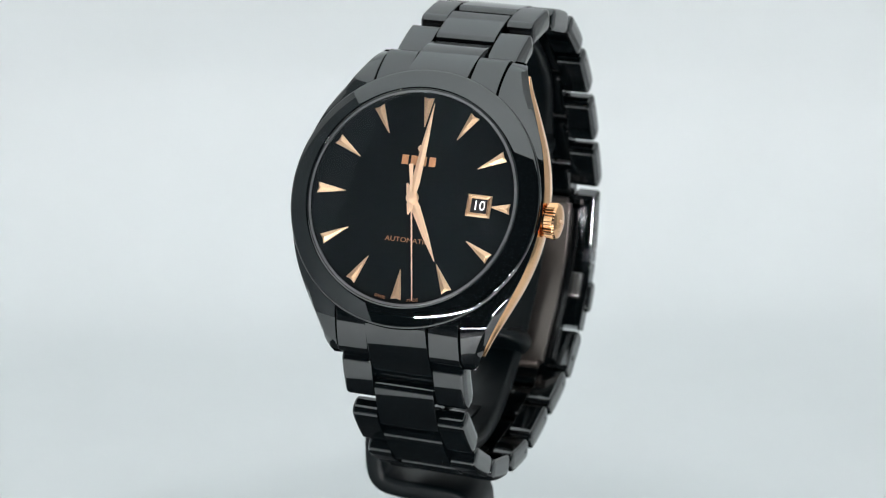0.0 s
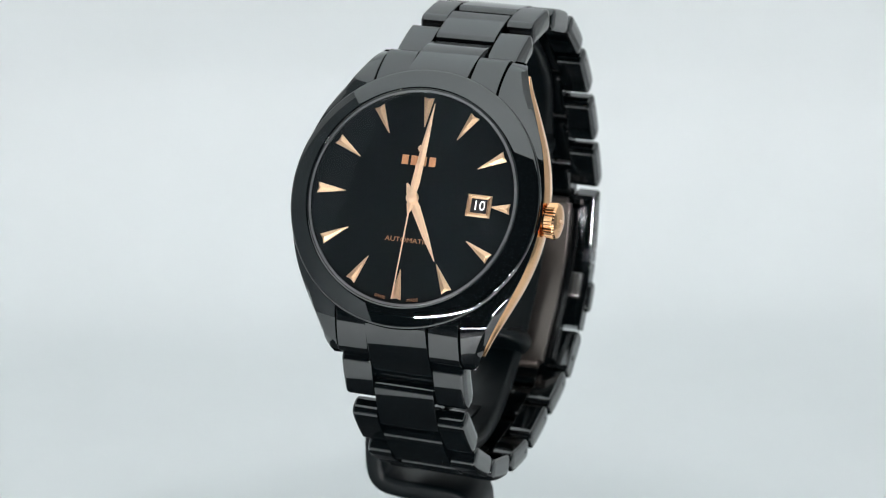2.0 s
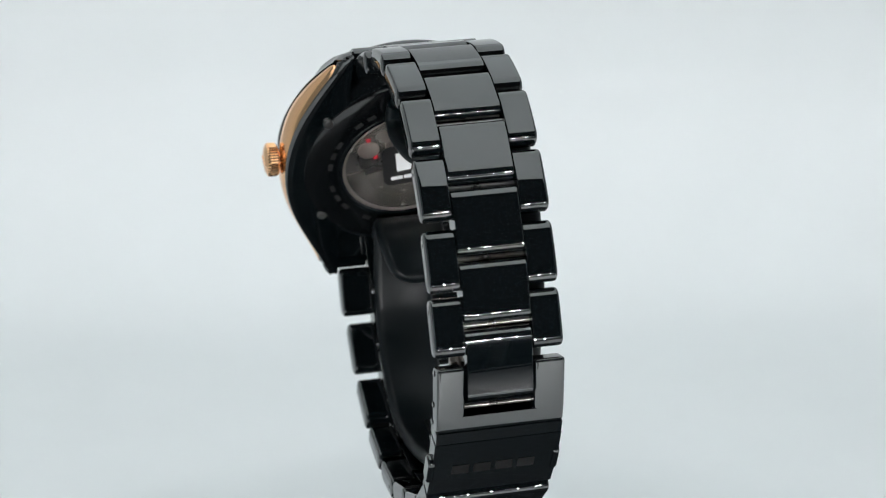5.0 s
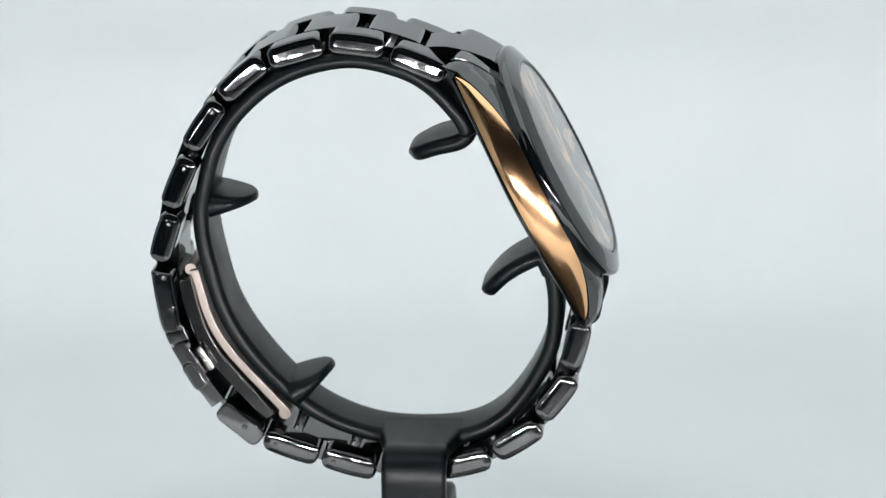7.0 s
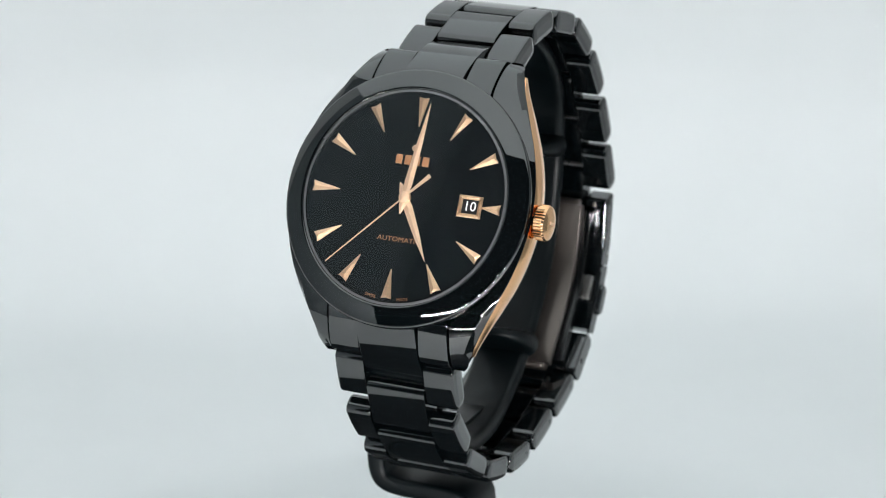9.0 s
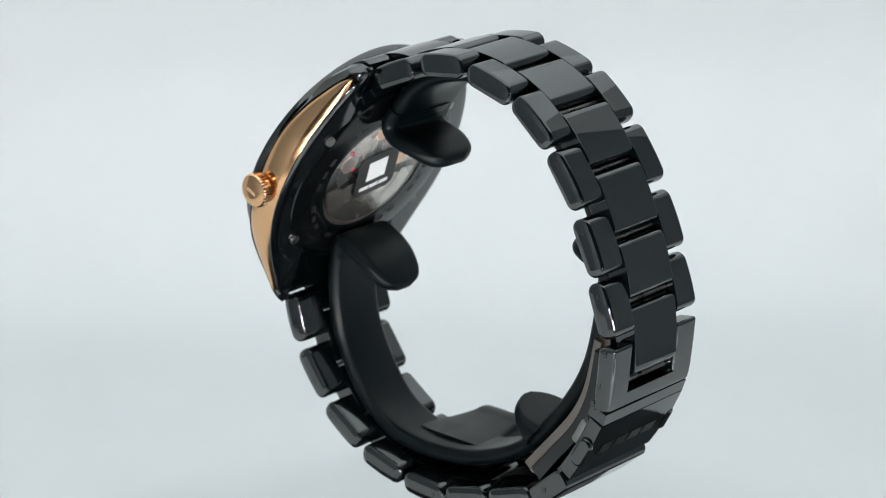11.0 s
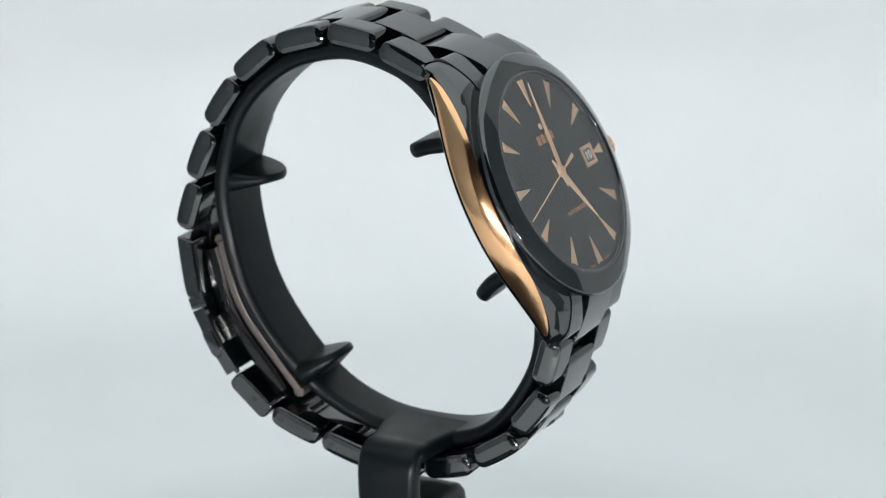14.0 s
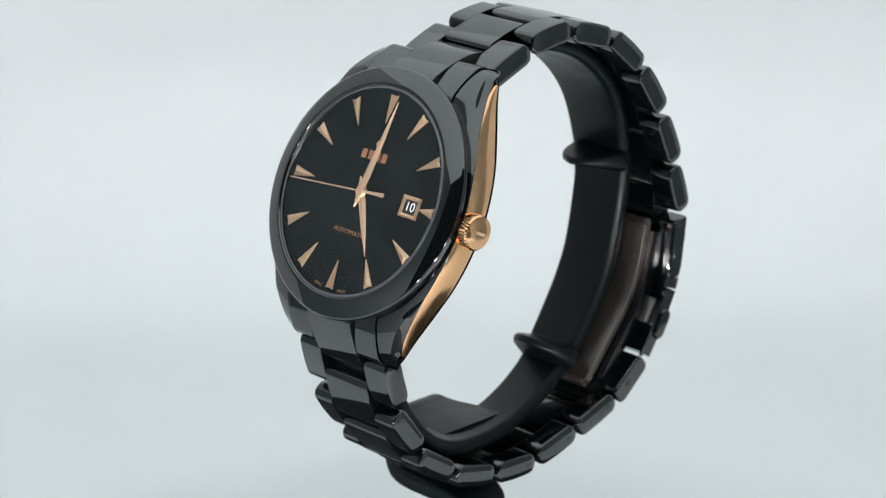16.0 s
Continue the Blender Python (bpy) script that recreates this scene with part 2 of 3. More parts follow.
def case_flank(side):
    """The ceramic side of the case with its two lugs."""
    secs = []
    for k in range(81):
        v = -24.9 + 49.8 * k / 80
        w, top = swell(v, HALF_WIDTH), swell(v, SHOULDER)
        inlay = abs(v) < 22.7
        gf = min(swell(v, GOLD_FRONT), top - 0.32) if inlay else top - 1.8
        gb = swell(v, GOLD_BACK) if inlay else gf - 0.5
        deep = 0.75 if inlay else 0.0
        back = -7.75 - 0.85 * min(1.0, abs(v) / 22.0) ** 4
        gb = max(gb, back + 0.55)
        gf = max(gf, gb + 0.1)
        inner = 10.55
        f = min(1.0, max(0.0, (abs(v) - 8.0) / 7.0))
        q5 = min(gf + 0.34, top - 0.36 - 0.45 * f)
        q6 = min(gf + 0.18, q5 - 0.06)
        q7 = min(gf + 0.06, q6 - 0.06)
        sec = [(inner, top - 0.1), (inner + 0.12, top + 0.05), (inner + 0.35 * (w - 1.9 - inner), top - 0.04 * f), (w - 1.9, top - 0.3 * f), (w - 0.9, top - 0.22 - 0.45 * f),
               (w - 0.38, q5), (w - 0.2, q6), (w - 0.16, q7), (w - 0.22 - deep, gf - 0.02), (w - 0.5 - deep, gb + 0.02),
               (w - 0.42, gb - 0.04), (w - 0.45, gb - 0.18), (w - 0.75, back + 0.22), (w - 1.2, back + 0.04), (w - 2.0, back), (inner + 0.2, back), (inner, back + 0.2)]
        sec = [(max(p, inner + 0.01 * j) if 1 < j < 15 else p, q) for j, (p, q) in enumerate(sec)]
        secs.append([(side * a, v, b) for a, b in sec])
    return loft(secs)


def gold_inlay(side):
    """The polished gold blade let into the side of the case."""
    secs = []
    for k in range(65):
        v = -22.55 + 45.1 * k / 64
        w = swell(v, HALF_WIDTH)
        gb = swell(v, GOLD_BACK) + 0.1
        gf = min(swell(v, GOLD_FRONT) - 0.08, swell(v, SHOULDER) - 0.42)
        tip = math.sqrt(max(0.02, min(1.0, (22.75 - abs(v)) / 1.1)))
        mid = gb + (gf - gb) * 0.4
        gf, gb = mid + (gf - mid) * tip, mid + (gb - mid) * tip
        d = gf - gb
        full = min(1.0, d / 3.0)
        sec = [(w - 1.1, gf), (w - 0.34, gf), (w - 0.12, gf - 0.1 * d), (w + 0.1 * full, gf - 0.3 * d), (w + 0.14 * full, gf - 0.42 * d), (w + 0.02, gb + 0.3 * d),
               (w - 0.14, gb + 0.14 * d), (w - 0.5, gb), (w - 1.1, gb)]
        secs.append([(side * a, v, b) for a, b in sec])
    return loft(secs)


for side in (1, -1):
    flank = part("case_side", case_flank(side), CASE_BLACK, watch, "glossy black ceramic flank with curved lugs", ON_FACE, 30)
    part("gold_inlay", gold_inlay(side), GOLD, flank, "polished rose gold blade in the case side", STILL_POSE, 32)

part("case_middle", lathe([(0, -1.4), (19.4, -1.4), (19.7, -2.0), (19.4, -6.5), (18.2, -7.6), (0, -7.6)], 96), CASE_BLACK, watch, "", ON_FACE)
part("bezel", lathe([(17.35, -0.6), (17.35, 0.5), (17.42, 0.66), (17.56, 0.75), (17.75, 0.76), (18.0, 0.7), (20.4, -0.16), (20.68, -0.32), (20.82, -0.6), (20.8, -1.2), (20.5, -2.1), (17.6, -2.1)], 160, True),
     CERAMIC, watch, "polished black ceramic bezel", ON_FACE, 40)
part("crystal", lathe([(0, 0.74), (6, 0.715), (11, 0.66), (15, 0.585), (16.8, 0.545), (17.1, 0.535), (17.3, 0.46), (17.3, 0.2), (14, 0.22), (8, 0.26), (0, 0.28)], 96),
     CRYSTAL, watch, "clear domed sapphire glass", ON_FACE, 60).visible_shadow = False
# opaque grey ring: its colour stands for light caught in the glass chamfer
part("crystal_edge", lathe([(16.9, 0.575), (17.12, 0.56), (17.32, 0.48), (17.33, 0.16), (17.1, 0.16)], 120, True), LIT_EDGE, watch, "grey ring for the light caught in the sapphire glass edge", ON_FACE, 60)

# ---- the watch: dial ----
dial = part("dial", lathe([(0, -0.3), (17.1, -0.3), (17.1, -0.9), (0, -0.9)], 96), DIAL, watch, "plain black lacquer dial", ON_FACE)
part("flange", lathe([(17.05, -0.28), (17.3, 0.2), (17.34, -0.5), (17.05, -0.6)], 96, True), CERAMIC, dial)


def index_marker(length, wide):
    """A wedge with a ridge, point towards the centre, foot at the origin."""
    bm = bmesh.new()
    h = wide / 2
    low = [(-h, 0), (0, -0.16), (h, 0), (0.06, -length), (-0.06, -length)]
    base = [bm.verts.new((x, y, 0)) for x, y in low]
    edge = [bm.verts.new((x * 0.96, y * 0.995, 0.14)) for x, y in low]
    crest, tip = bm.verts.new((0, -0.55, 0.4)), bm.verts.new((0, -length + 0.1, 0.16))
    for k in range(5):
        bm.faces.new((base[k], base[(k + 1) % 5], edge[(k + 1) % 5], edge[k]))
    bm.faces.new((edge[0], edge[1], crest))
    bm.faces.new((edge[1], edge[2], crest))
    bm.faces.new((edge[2], edge[3], tip, crest))
    bm.faces.new((edge[4], edge[0], crest, tip))
    bm.faces.new((edge[3], edge[4], tip))
    bm.faces.new(base[::-1])
    return bm


long_index = None
for hour in range(1, 13):
    a = radians(30 * hour)
    m = pose(16.2 * math.sin(a) * MM, 16.2 * math.cos(a) * MM, -0.29 * MM, 0, 0, -30 * hour)
    if hour == 3:
        part("index", index_marker(3.25, 1.7), GOLD_INDEX, dial, "short rose gold wedge beside the date", m, 0)
    elif long_index is None:
        long_index = part("index", index_marker(4.75, 1.75), GOLD_INDEX, dial, "faceted rose gold wedge", m, 0)
    else:
        again(long_index, m)


def date_frame():
    outer = [(-2.0, -1.75), (2.0, -1.75), (2.0, 1.75), (-2.0, 1.75)]
    mid = [(x * 0.86, y * 0.84) for x, y in outer]
    inner = [(x * 0.66, y * 0.64) for x, y in outer]
    bm = bmesh.new()
    rings = [[bm.verts.new((x, y, z)) for x, y in p] for p, z in ((outer, 0), (outer, 0.16), (mid, 0.36), (inner, 0.1), (inner, 0))]
    for a, b in zip(rings, rings[1:]):
        for k in range(4):
            bm.faces.new((a[k], a[(k + 1) % 4], b[(k + 1) % 4], b[k]))
    return bm


part("date_frame", date_frame(), GOLD_INDEX, dial, "bevelled rose gold date frame", pose(11.1 * MM, -0.05 * MM, -0.29 * MM), 0)
part("date_disc", box(-1.35, 1.35, -1.15, 1.15, 0, 0.04, 0), STICKER, dial, "black date disc", pose(11.1 * MM, -0.05 * MM, -0.28 * MM))
writing("date_numeral", "10", 1.55, WHITE_INK, dial, pose(11.1 * MM, -0.05 * MM, -0.21 * MM), "white date numeral")
writing("dial_word", "AUTOMATIC", 0.9, GOLD_PRINT, dial, pose(0.25 * MM, -6.75 * MM, -0.28 * MM) @ Matrix.Diagonal((1.02, 0.85, 1, 1)), "small rose gold lettering")
writing("dial_word", "SWISS", 0.5, GOLD_PRINT, dial, pose(-2.75 * MM, -16.0 * MM, -0.28 * MM, 0, 0, -9.5), "tiny rose gold lettering")
writing("dial_word", "MADE", 0.5, GOLD_PRINT, dial, pose(2.75 * MM, -16.0 * MM, -0.28 * MM, 0, 0, 9.5), "tiny rose gold lettering")
# the maker's mark as plain blocks
for k in range(4):
    part("mark_block", box(-0.55, 0.55, -0.75, 0.75, 0, 0.07, 0.03), GOLD_PRINT, dial, "", pose((-2.3 + 1.53 * k) * MM, 6.0 * MM, -0.28 * MM))
part("mark_emblem", lathe([(0, 0.12), (0.5, 0.1), (0.6, 0)], 6), GOLD_SATIN, dial, "", pose(0.05 * MM, 8.0 * MM, -0.28 * MM))


def hand(length, tail, wide, tail_wide, z, thick=0.14):
    """A leaf hand with a ridge along it, pointing to twelve."""
    bm = bmesh.new()
    rows = [(-tail, 0.12), (-tail * 0.45, tail_wide / 2), (0, tail_wide * 0.42), (length * 0.16, wide / 2), (length * 0.6, wide * 0.34), (length - 0.05, 0.07)]
    L, M, R, B = [], [], [], []
    for y, h in rows:
        L.append(bm.verts.new((-h, y, z)))
        M.append(bm.verts.new((0, y, z + thick)))
        R.append(bm.verts.new((h, y, z)))
        B.append(bm.verts.new((0, y, z - 0.03)))
    for a in range(len(rows) - 1):
        for p, q in ((L, M), (M, R), (R, B), (B, L)):
            bm.faces.new((p[a], q[a], q[a + 1], p[a + 1]))
    for a in (0, -1):
        bm.faces.new((L[a], M[a], R[a], B[a]))
    return bm


part("hour_hand", hand(11.0, 2.6, 1.55, 1.3, -0.12), GOLD_SATIN, watch, "tapered rose gold hour hand", at_face(turn=150.8), 0)
minute_hand = part("minute_hand", hand(15.35, 2.7, 1.45, 1.2, 0.1), GOLD_SATIN, watch, "long tapered rose gold minute hand", at_face(turn=5.3), 0)
bm = loft([[(-0.13, -0.0, 0.3), (0.13, 0, 0.3), (0.13, 0, 0.4), (-0.13, 0, 0.4)], [(-0.09, 16.3, 0.3), (0.09, 16.3, 0.3), (0.09, 16.3, 0.38), (-0.09, 16.3, 0.38)]])
for piece in (loft([[(-0.17, -1.0, 0.3), (0.17, -1.0, 0.3), (0.17, -1.0, 0.42), (-0.17, -1.0, 0.42)], [(-0.36, -5.4, 0.3), (0.36, -5.4, 0.3), (0.36, -5.4, 0.42), (-0.36, -5.4, 0.42)]]),
              lathe([(0, 0.52), (0.35, 0.5), (0.8, 0.42), (0.85, 0.3), (0, 0.3)], 24),
              box(-0.17, 0.17, -1.1, 0.1, 0.3, 0.42, 0)):
    me = bpy.data.meshes.new("tmp")
    piece.to_mesh(me)
    piece.free()
    bm.from_mesh(me)
    bpy.data.meshes.remove(me)
second_hand = part("second_hand", bm, GOLD_SATIN, watch, "thin rose gold seconds hand with counterweight", at_face(), 30)
part("hand_boss", lathe([(0, 0.3), (0.95, 0.28), (1.05, -0.2), (0, -0.2)], 24), GOLD_SATIN, watch, "", at_face())

# ---- the watch: crown ----


def crown_body():
    bm = bmesh.new()
    seg = 72
    prof = [(20.4, 1.5, 0), (21.3, 1.5, 0), (21.35, 2.5, 0), (21.6, 2.82, 1), (22.9, 2.88, 1), (23.25, 2.6, 0), (23.5, 2.0, 0), (23.68, 1.2, 0)]
    rings = []
    for u, r, knurl in prof:
        rings.append([bm.verts.new((u, (r - knurl * 0.16 * (k % 2)) * math.cos(2 * math.pi * k / seg), (r - knurl * 0.16 * (k % 2)) * math.sin(2 * math.pi * k / seg))) for k in range(seg)])
    for a, b in zip(rings, rings[1:]):
        for k in range(seg):
            bm.faces.new((a[k], a[(k + 1) % seg], b[(k + 1) % seg], b[k]))
    bm.faces.new(rings[-1])
    return bm


crown = part("crown", crown_body(), GOLD, watch, "knurled rose gold winding crown", ON_FACE @ pose(0, -0.5 * MM, -3.7 * MM), 30)
bm = box(23.62, 23.82, -0.25, 0.25, -1.0, 1.0, 0.08)
part("crown_emblem", bm, GOLD_SATIN, crown)

# ---- the watch: case back ----
part("caseback", lathe([(11.2, -8.1), (11.2, -8.7), (11.6, -9.0), (16.2, -9.0), (17.4, -8.5), (17.6, -8.0)], 96), BACK_BLACK, watch, "black case back ring with engraving", ON_BACK)
movement = part("movement", lathe([(0, -8.12), (11.15, -8.12), (11.15, -8.0), (0, -8.0)], 64), STEEL_DARK, watch, "silvery watch movement behind glass", ON_BACK)
part("retaining_ring", lathe([(10.4, -8.3), (11.2, -8.5), (11.3, -8.5), (11.3, -8.1), (10.4, -8.1)], 72, True), STEEL, movement, "polished steel ring round the movement")


def sector(r0, r1, a0, a1, z0, z1):
    """A flat piece of a ring, from a0 to a1 degrees."""
    n = max(3, int(abs(a1 - a0) / 5))
    secs = []
    for k in range(n + 1):
        a = radians(a0 + (a1 - a0) * k / n)
        secs.append([(r * math.cos(a), r * math.sin(a), z) for r, z in ((r0, z0), (r1, z0), (r1, z1), (r0, z1))])
    return loft(secs)


part("rotor_weight", sector(7.2, 10.3, 188, 352, -8.72, -8.4), MOVEMENT, movement, "heavy steel rim of the rotor", STILL_POSE, 30)
part("rotor", sector(1.3, 7.15, 196, 344, -8.62, -8.48), MOVEMENT, movement, "engraved half-round rotor", STILL_POSE, 30)
part("rotor_hub", lathe([(0, -8.74), (1.2, -8.72), (1.7, -8.6), (1.7, -8.4), (0, -8.4)], 28), STEEL, movement)
for r0, r1, a0, a1 in ((5.4, 10.2, 20, 78), (2.6, 7.6, 92, 140), (7.9, 10.3, 90, 150), (3.2, 9.8, 152, 180)):
    part("bridge", sector(r0, r1, a0, a1, -8.34, -8.13), MOVEMENT, movement, "brushed steel movement bridge", STILL_POSE, 30)


def gear_wheel(r, teeth):
    """A toothed wheel with a raised hub."""
    bm = bmesh.new()
    n = teeth * 2
    rim = [[bm.verts.new(((r - 0.18 * (k % 2)) * math.cos(2 * math.pi * k / n), (r - 0.18 * (k % 2)) * math.sin(2 * math.pi * k / n), z)) for k in range(n)] for z in (-8.36, -8.48)]
    hub = [bm.verts.new((0.35 * r * math.cos(2 * math.pi * k / n), 0.35 * r * math.sin(2 * math.pi * k / n), -8.5)) for k in range(n)]
    for k in range(n):
        j = (k + 1) % n
        bm.faces.new((rim[0][k], rim[0][j], rim[1][j], rim[1][k]))
        bm.faces.new((rim[1][k], rim[1][j], hub[j], hub[k]))
    bm.faces.new(hub)
    return bm


for k, (a, q, r) in enumerate(((28, 7.6, 1.9), (58, 5.0, 1.3), (84, 8.6, 1.5), (112, 6.2, 2.2), (142, 8.8, 1.1), (164, 6.0, 1.7), (70, 9.3, 0.7), (128, 3.4, 1.0))):
    part("gear", gear_wheel(r, 10 + int(r * 8)), (STEEL, STEEL, GOLD_SATIN)[k % 3], movement, "", pose(q * math.cos(radians(a)) * MM, q * math.sin(radians(a)) * MM, 0), 20)
for a, q in ((40, 9.0), (100, 9.5), (148, 6.8), (20, 5.8)):
    part("jewel", lathe([(0, -8.5), (0.3, -8.52), (0.45, -8.45), (0.45, -8.3), (0, -8.3)], 14), RUBY, movement, "tiny red bearing jewel", pose(q * math.cos(radians(a)) * MM, q * math.sin(radians(a)) * MM, 0))
part("back_rim", lathe([(11.05, -8.9), (11.25, -9.04), (11.7, -9.06), (11.9, -8.98), (11.6, -8.9)], 96, True), CERAMIC, watch, "", ON_BACK, 50)
for p in [lathe([(0, -8.95), (11.3, -8.95), (11.3, -8.8), (0, -8.8)], 64)]:
    part("back_glass", p, CRYSTAL, watch, "clear sapphire window", ON_BACK, 60).visible_shadow = False
sticker = part("sticker", loft([[(a, b, z) for a, b in round_rect(9.0, 9.0, 1.6)] for z in (-9.06, -8.97)]), STICKER, watch, "black protective sticker with white print", ON_BACK @ pose(-0.3 * MM, 0.3 * MM, 0, 0, 0, -8))
part("print_patch", box(-2.1, 2.1, -1.4, 2.8, -9.09, -9.065, 0), WHITE_INK, sticker, "white printed patch")
for k in range(3):
    part("print_bar", box(-3.2 + 2.2 * k, -1.2 + 2.2 * k, -3.3, -2.5, -9.09, -9.065, 0), WHITE_INK, sticker)
for u in (-1, 1):
    for v in (-1, 1):
        part("screw", lathe([(0, -9.15), (0.3, -9.15), (0.75, -9.1), (0.85, -8.9), (0.85, -8.4), (0, -8.4)], 20), STEEL_DARK, watch, "small polished steel screw", ON_BACK @ pose(u * 13.95 * MM, v * 10.5 * MM, 0.25 * MM))
for k in range(30):
    if k % 8 not in (3, 7):
        a = 100 + 11 * k
        part("engraved_bar", box(-0.75, 0.75, -0.4, 0.4, -9.015, -8.99, 0), ENGRAVED, watch, "", ON_BACK @ pose(13.2 * math.cos(radians(a)) * MM, 13.2 * math.sin(radians(a)) * MM, 0, 0, 0, a - 90))

# ---- the watch: bracelet ----


def curved_end(points, thick, x0, x1, soft=0.2):
    """A solid end piece: an outer line in (v, n) with its thickness towards the wrist."""
    top = spline([(a, b, 0) for a, b in points], 5)
    back = []
    for i, p in enumerate(top):
        d = (top[min(i + 1, len(top) - 1)] - top[max(i - 1, 0)]).normalized()
        back.append((p.x - abs(d.y) * thick * (1 if points[-1][0] > 0 else -1), p.y - abs(d.x) * thick))
    return slab([(p.x, p.y) for p in top] + back[::-1], x0, x1, soft)


for s in (1, -1):
    part("end_link", curved_end([(s * 18.6, -1.1), (s * 21.0, -2.25), (s * 24.0, -5.0), (s * 26.3, -7.9), (s * 27.7, -10.8)], 2.6, -5.1, 5.1, 0.14), CERAMIC, watch, "curved black ceramic end piece", ON_FACE)
    for side in (1, -1):
        x = sorted((side * 5.25, side * 10.3))
        part("end_link", curved_end([(s * v, n) for v, n in ((17.0, -1.5), (19.0, -2.02), (21.0, -3.0), (23.0, -4.3), (24.3, -5.4), (24.75, -6.3), (24.85, -7.3))], 2.4, x[0], x[1], 0.12), CERAMIC, watch, "", ON_FACE)

# each outer link: its two ends in (y, z), half the bracelet's width, pin holes
CHAIN = [((-1.7, 31.4), (7.3, 35.0), 10.4, 0), ((8.1, 35.5), (17.4, 36.6), 9.8, 0), ((18.1, 36.1), (27.2, 33.4), 9.8, 0),
         ((27.8, 33.4), (35.0, 27.2), 9.75, 0), ((35.2, 26.4), (40.7, 18.4), 9.75, 1), ((40.6, 17.0), (44.4, 8.4), 9.8, 1),
         ((43.8, 7.5), (46.6, -1.0), 9.85, 1)]
LOWER = [((30.1, -32.1), (20.8, -35.3), 9.5, 1), ((20.3, -35.2), (11.0, -37.7), 9.4, 1), ((10.4, -38.0), (1.2, -37.6), 9.3, 1),
         ((0.6, -37.3), (-8.4, -35.0), 9.3, 0), ((-9.0, -34.1), (-16.8, -28.9), 9.4, 0), ((-16.7, -27.3), (-22.1, -19.9), 9.65, 0),
         ((-21.5, -18.2), (-23.7, -9.9), 10.4, 0)]
THICK = 3.75


def along(a, b):
    """A pose whose y runs from a to b and whose z points away from the wrist."""
    a, b = Vector(a), Vector(b)
    d, c = (b - a).normalized(), (a + b) / 2
    return Matrix(((1, 0, 0, 0), (0, d.x, -d.y, c.x * MM), (0, d.y, d.x, c.y * MM), (0, 0, 0, 1)))


def link_profile(length, r, crown):
    """A rounded bar whose outer side is slightly crowned."""
    pts = round_rect(length, THICK, r, 6)
    flat = length / 2 - r
    arc = [(flat * (1 - 2 * k / 8), crown * (1 - (1 - 2 * k / 8) ** 2)) for k in range(1, 8)]
    return pts[:7] + [(a, THICK / 2 + b) for a, b in arc] + pts[7:]


def outer_links(a, b, half, holes):
    length = (Vector(b) - Vector(a)).length - 0.15
    for side in (1, -1):
        x = sorted((side * 5.25, side * half))
        rims = (0.16, 0.5) if side > 0 else (0.5, 0.16)
        ob = part("outer_link", slab(link_profile(length, 1.55, 0.13), x[0], x[1], rims[0], 4, rims[1], side), CERAMIC, watch, "", LEAN @ along(a, b), 40)
        if holes:
            part("pin", lathe([(0, 0.12), (0.34, 0.1), (0.42, 0.0), (0.42, -0.3), (0, -0.3)], 14), PIN_STEEL, ob, "", pose(side * (half + 0.08) * MM, -0.28 * length * MM, 0.1 * MM, 0, 90 * side, 0))


def centre_link(a, b, half=5.1, gap=0.95):
    length = (Vector(b) - Vector(a)).length - gap
    part("centre_link", slab(link_profile(length, 1.3, 0.15), -half, half, 0.2, 2), CERAMIC, watch, "", LEAN @ along(a, b), 40)


def hinge(p):
    """The steel-cored bar on which the links turn."""
    bm = lathe([(0, -5.6), (0.38, -5.6), (0.38, 5.6), (0, 5.6)], 12)
    part("hinge_bar", bm, STEEL_DARK, watch, "", LEAN @ pose(0, p[0] * MM, p[1] * MM, 0, 90, 0))


def run(chain, before, after):
    mids = [((a[0] + b[0]) / 2, (a[1] + b[1]) / 2) for a, b, _, _ in chain]
    for a, b, half, holes in chain:
        outer_links(a, b, half, holes)
    joints = [before] + mids + [after]
    for p, q in zip(joints, joints[1:]):
        if p is not None and q is not None:
            c = Vector(((p[0] + q[0]) / 2, (p[1] + q[1]) / 2))
            d = (Vector(q) - Vector(p)).normalized() * ((Vector(q) - Vector(p)).length / 2)
            out = Vector((-d.y, d.x)).normalized() * 0.5
            centre_link(c - d + out, c + d + out)
    for p in mids:
        hinge(p)


run(CHAIN, None, (45.6, -8.6))
hinge((45.0, -9.7))
run(LOWER, (34.0, -28.9), None)

# ---- the watch: folding clasp ----
CLASP = LEAN @ pose(0, -0.1 * MM, 0)


def plate(points, x0, x1, thick):
    """A slightly curved plate: an outer line in (y, z), thickness inwards."""
    top = [Vector((p[0], p[1])) for p in points]
    back = []
    for i, p in enumerate(top):
        d = (top[min(i + 1, len(top) - 1)] - top[max(i - 1, 0)]).normalized()
        back.append((p.x + d.y * thick, p.y - d.x * thick))
    return slab([(p.x, p.y) for p in top] + back[::-1], x0, x1, 0.25)


CLASP_LINER = [(44.2, -5.0), (42.3, -13.0), (39.1, -19.3), (33.7, -25.7), (30.4, -29.8)]
BLADE_IN = [(42.2, -3.6), (40.0, -12.1), (36.8, -18.0), (31.3, -24.4), (27.1, -29.1)]
CLASP_LABEL = "polished black ceramic clasp cover"


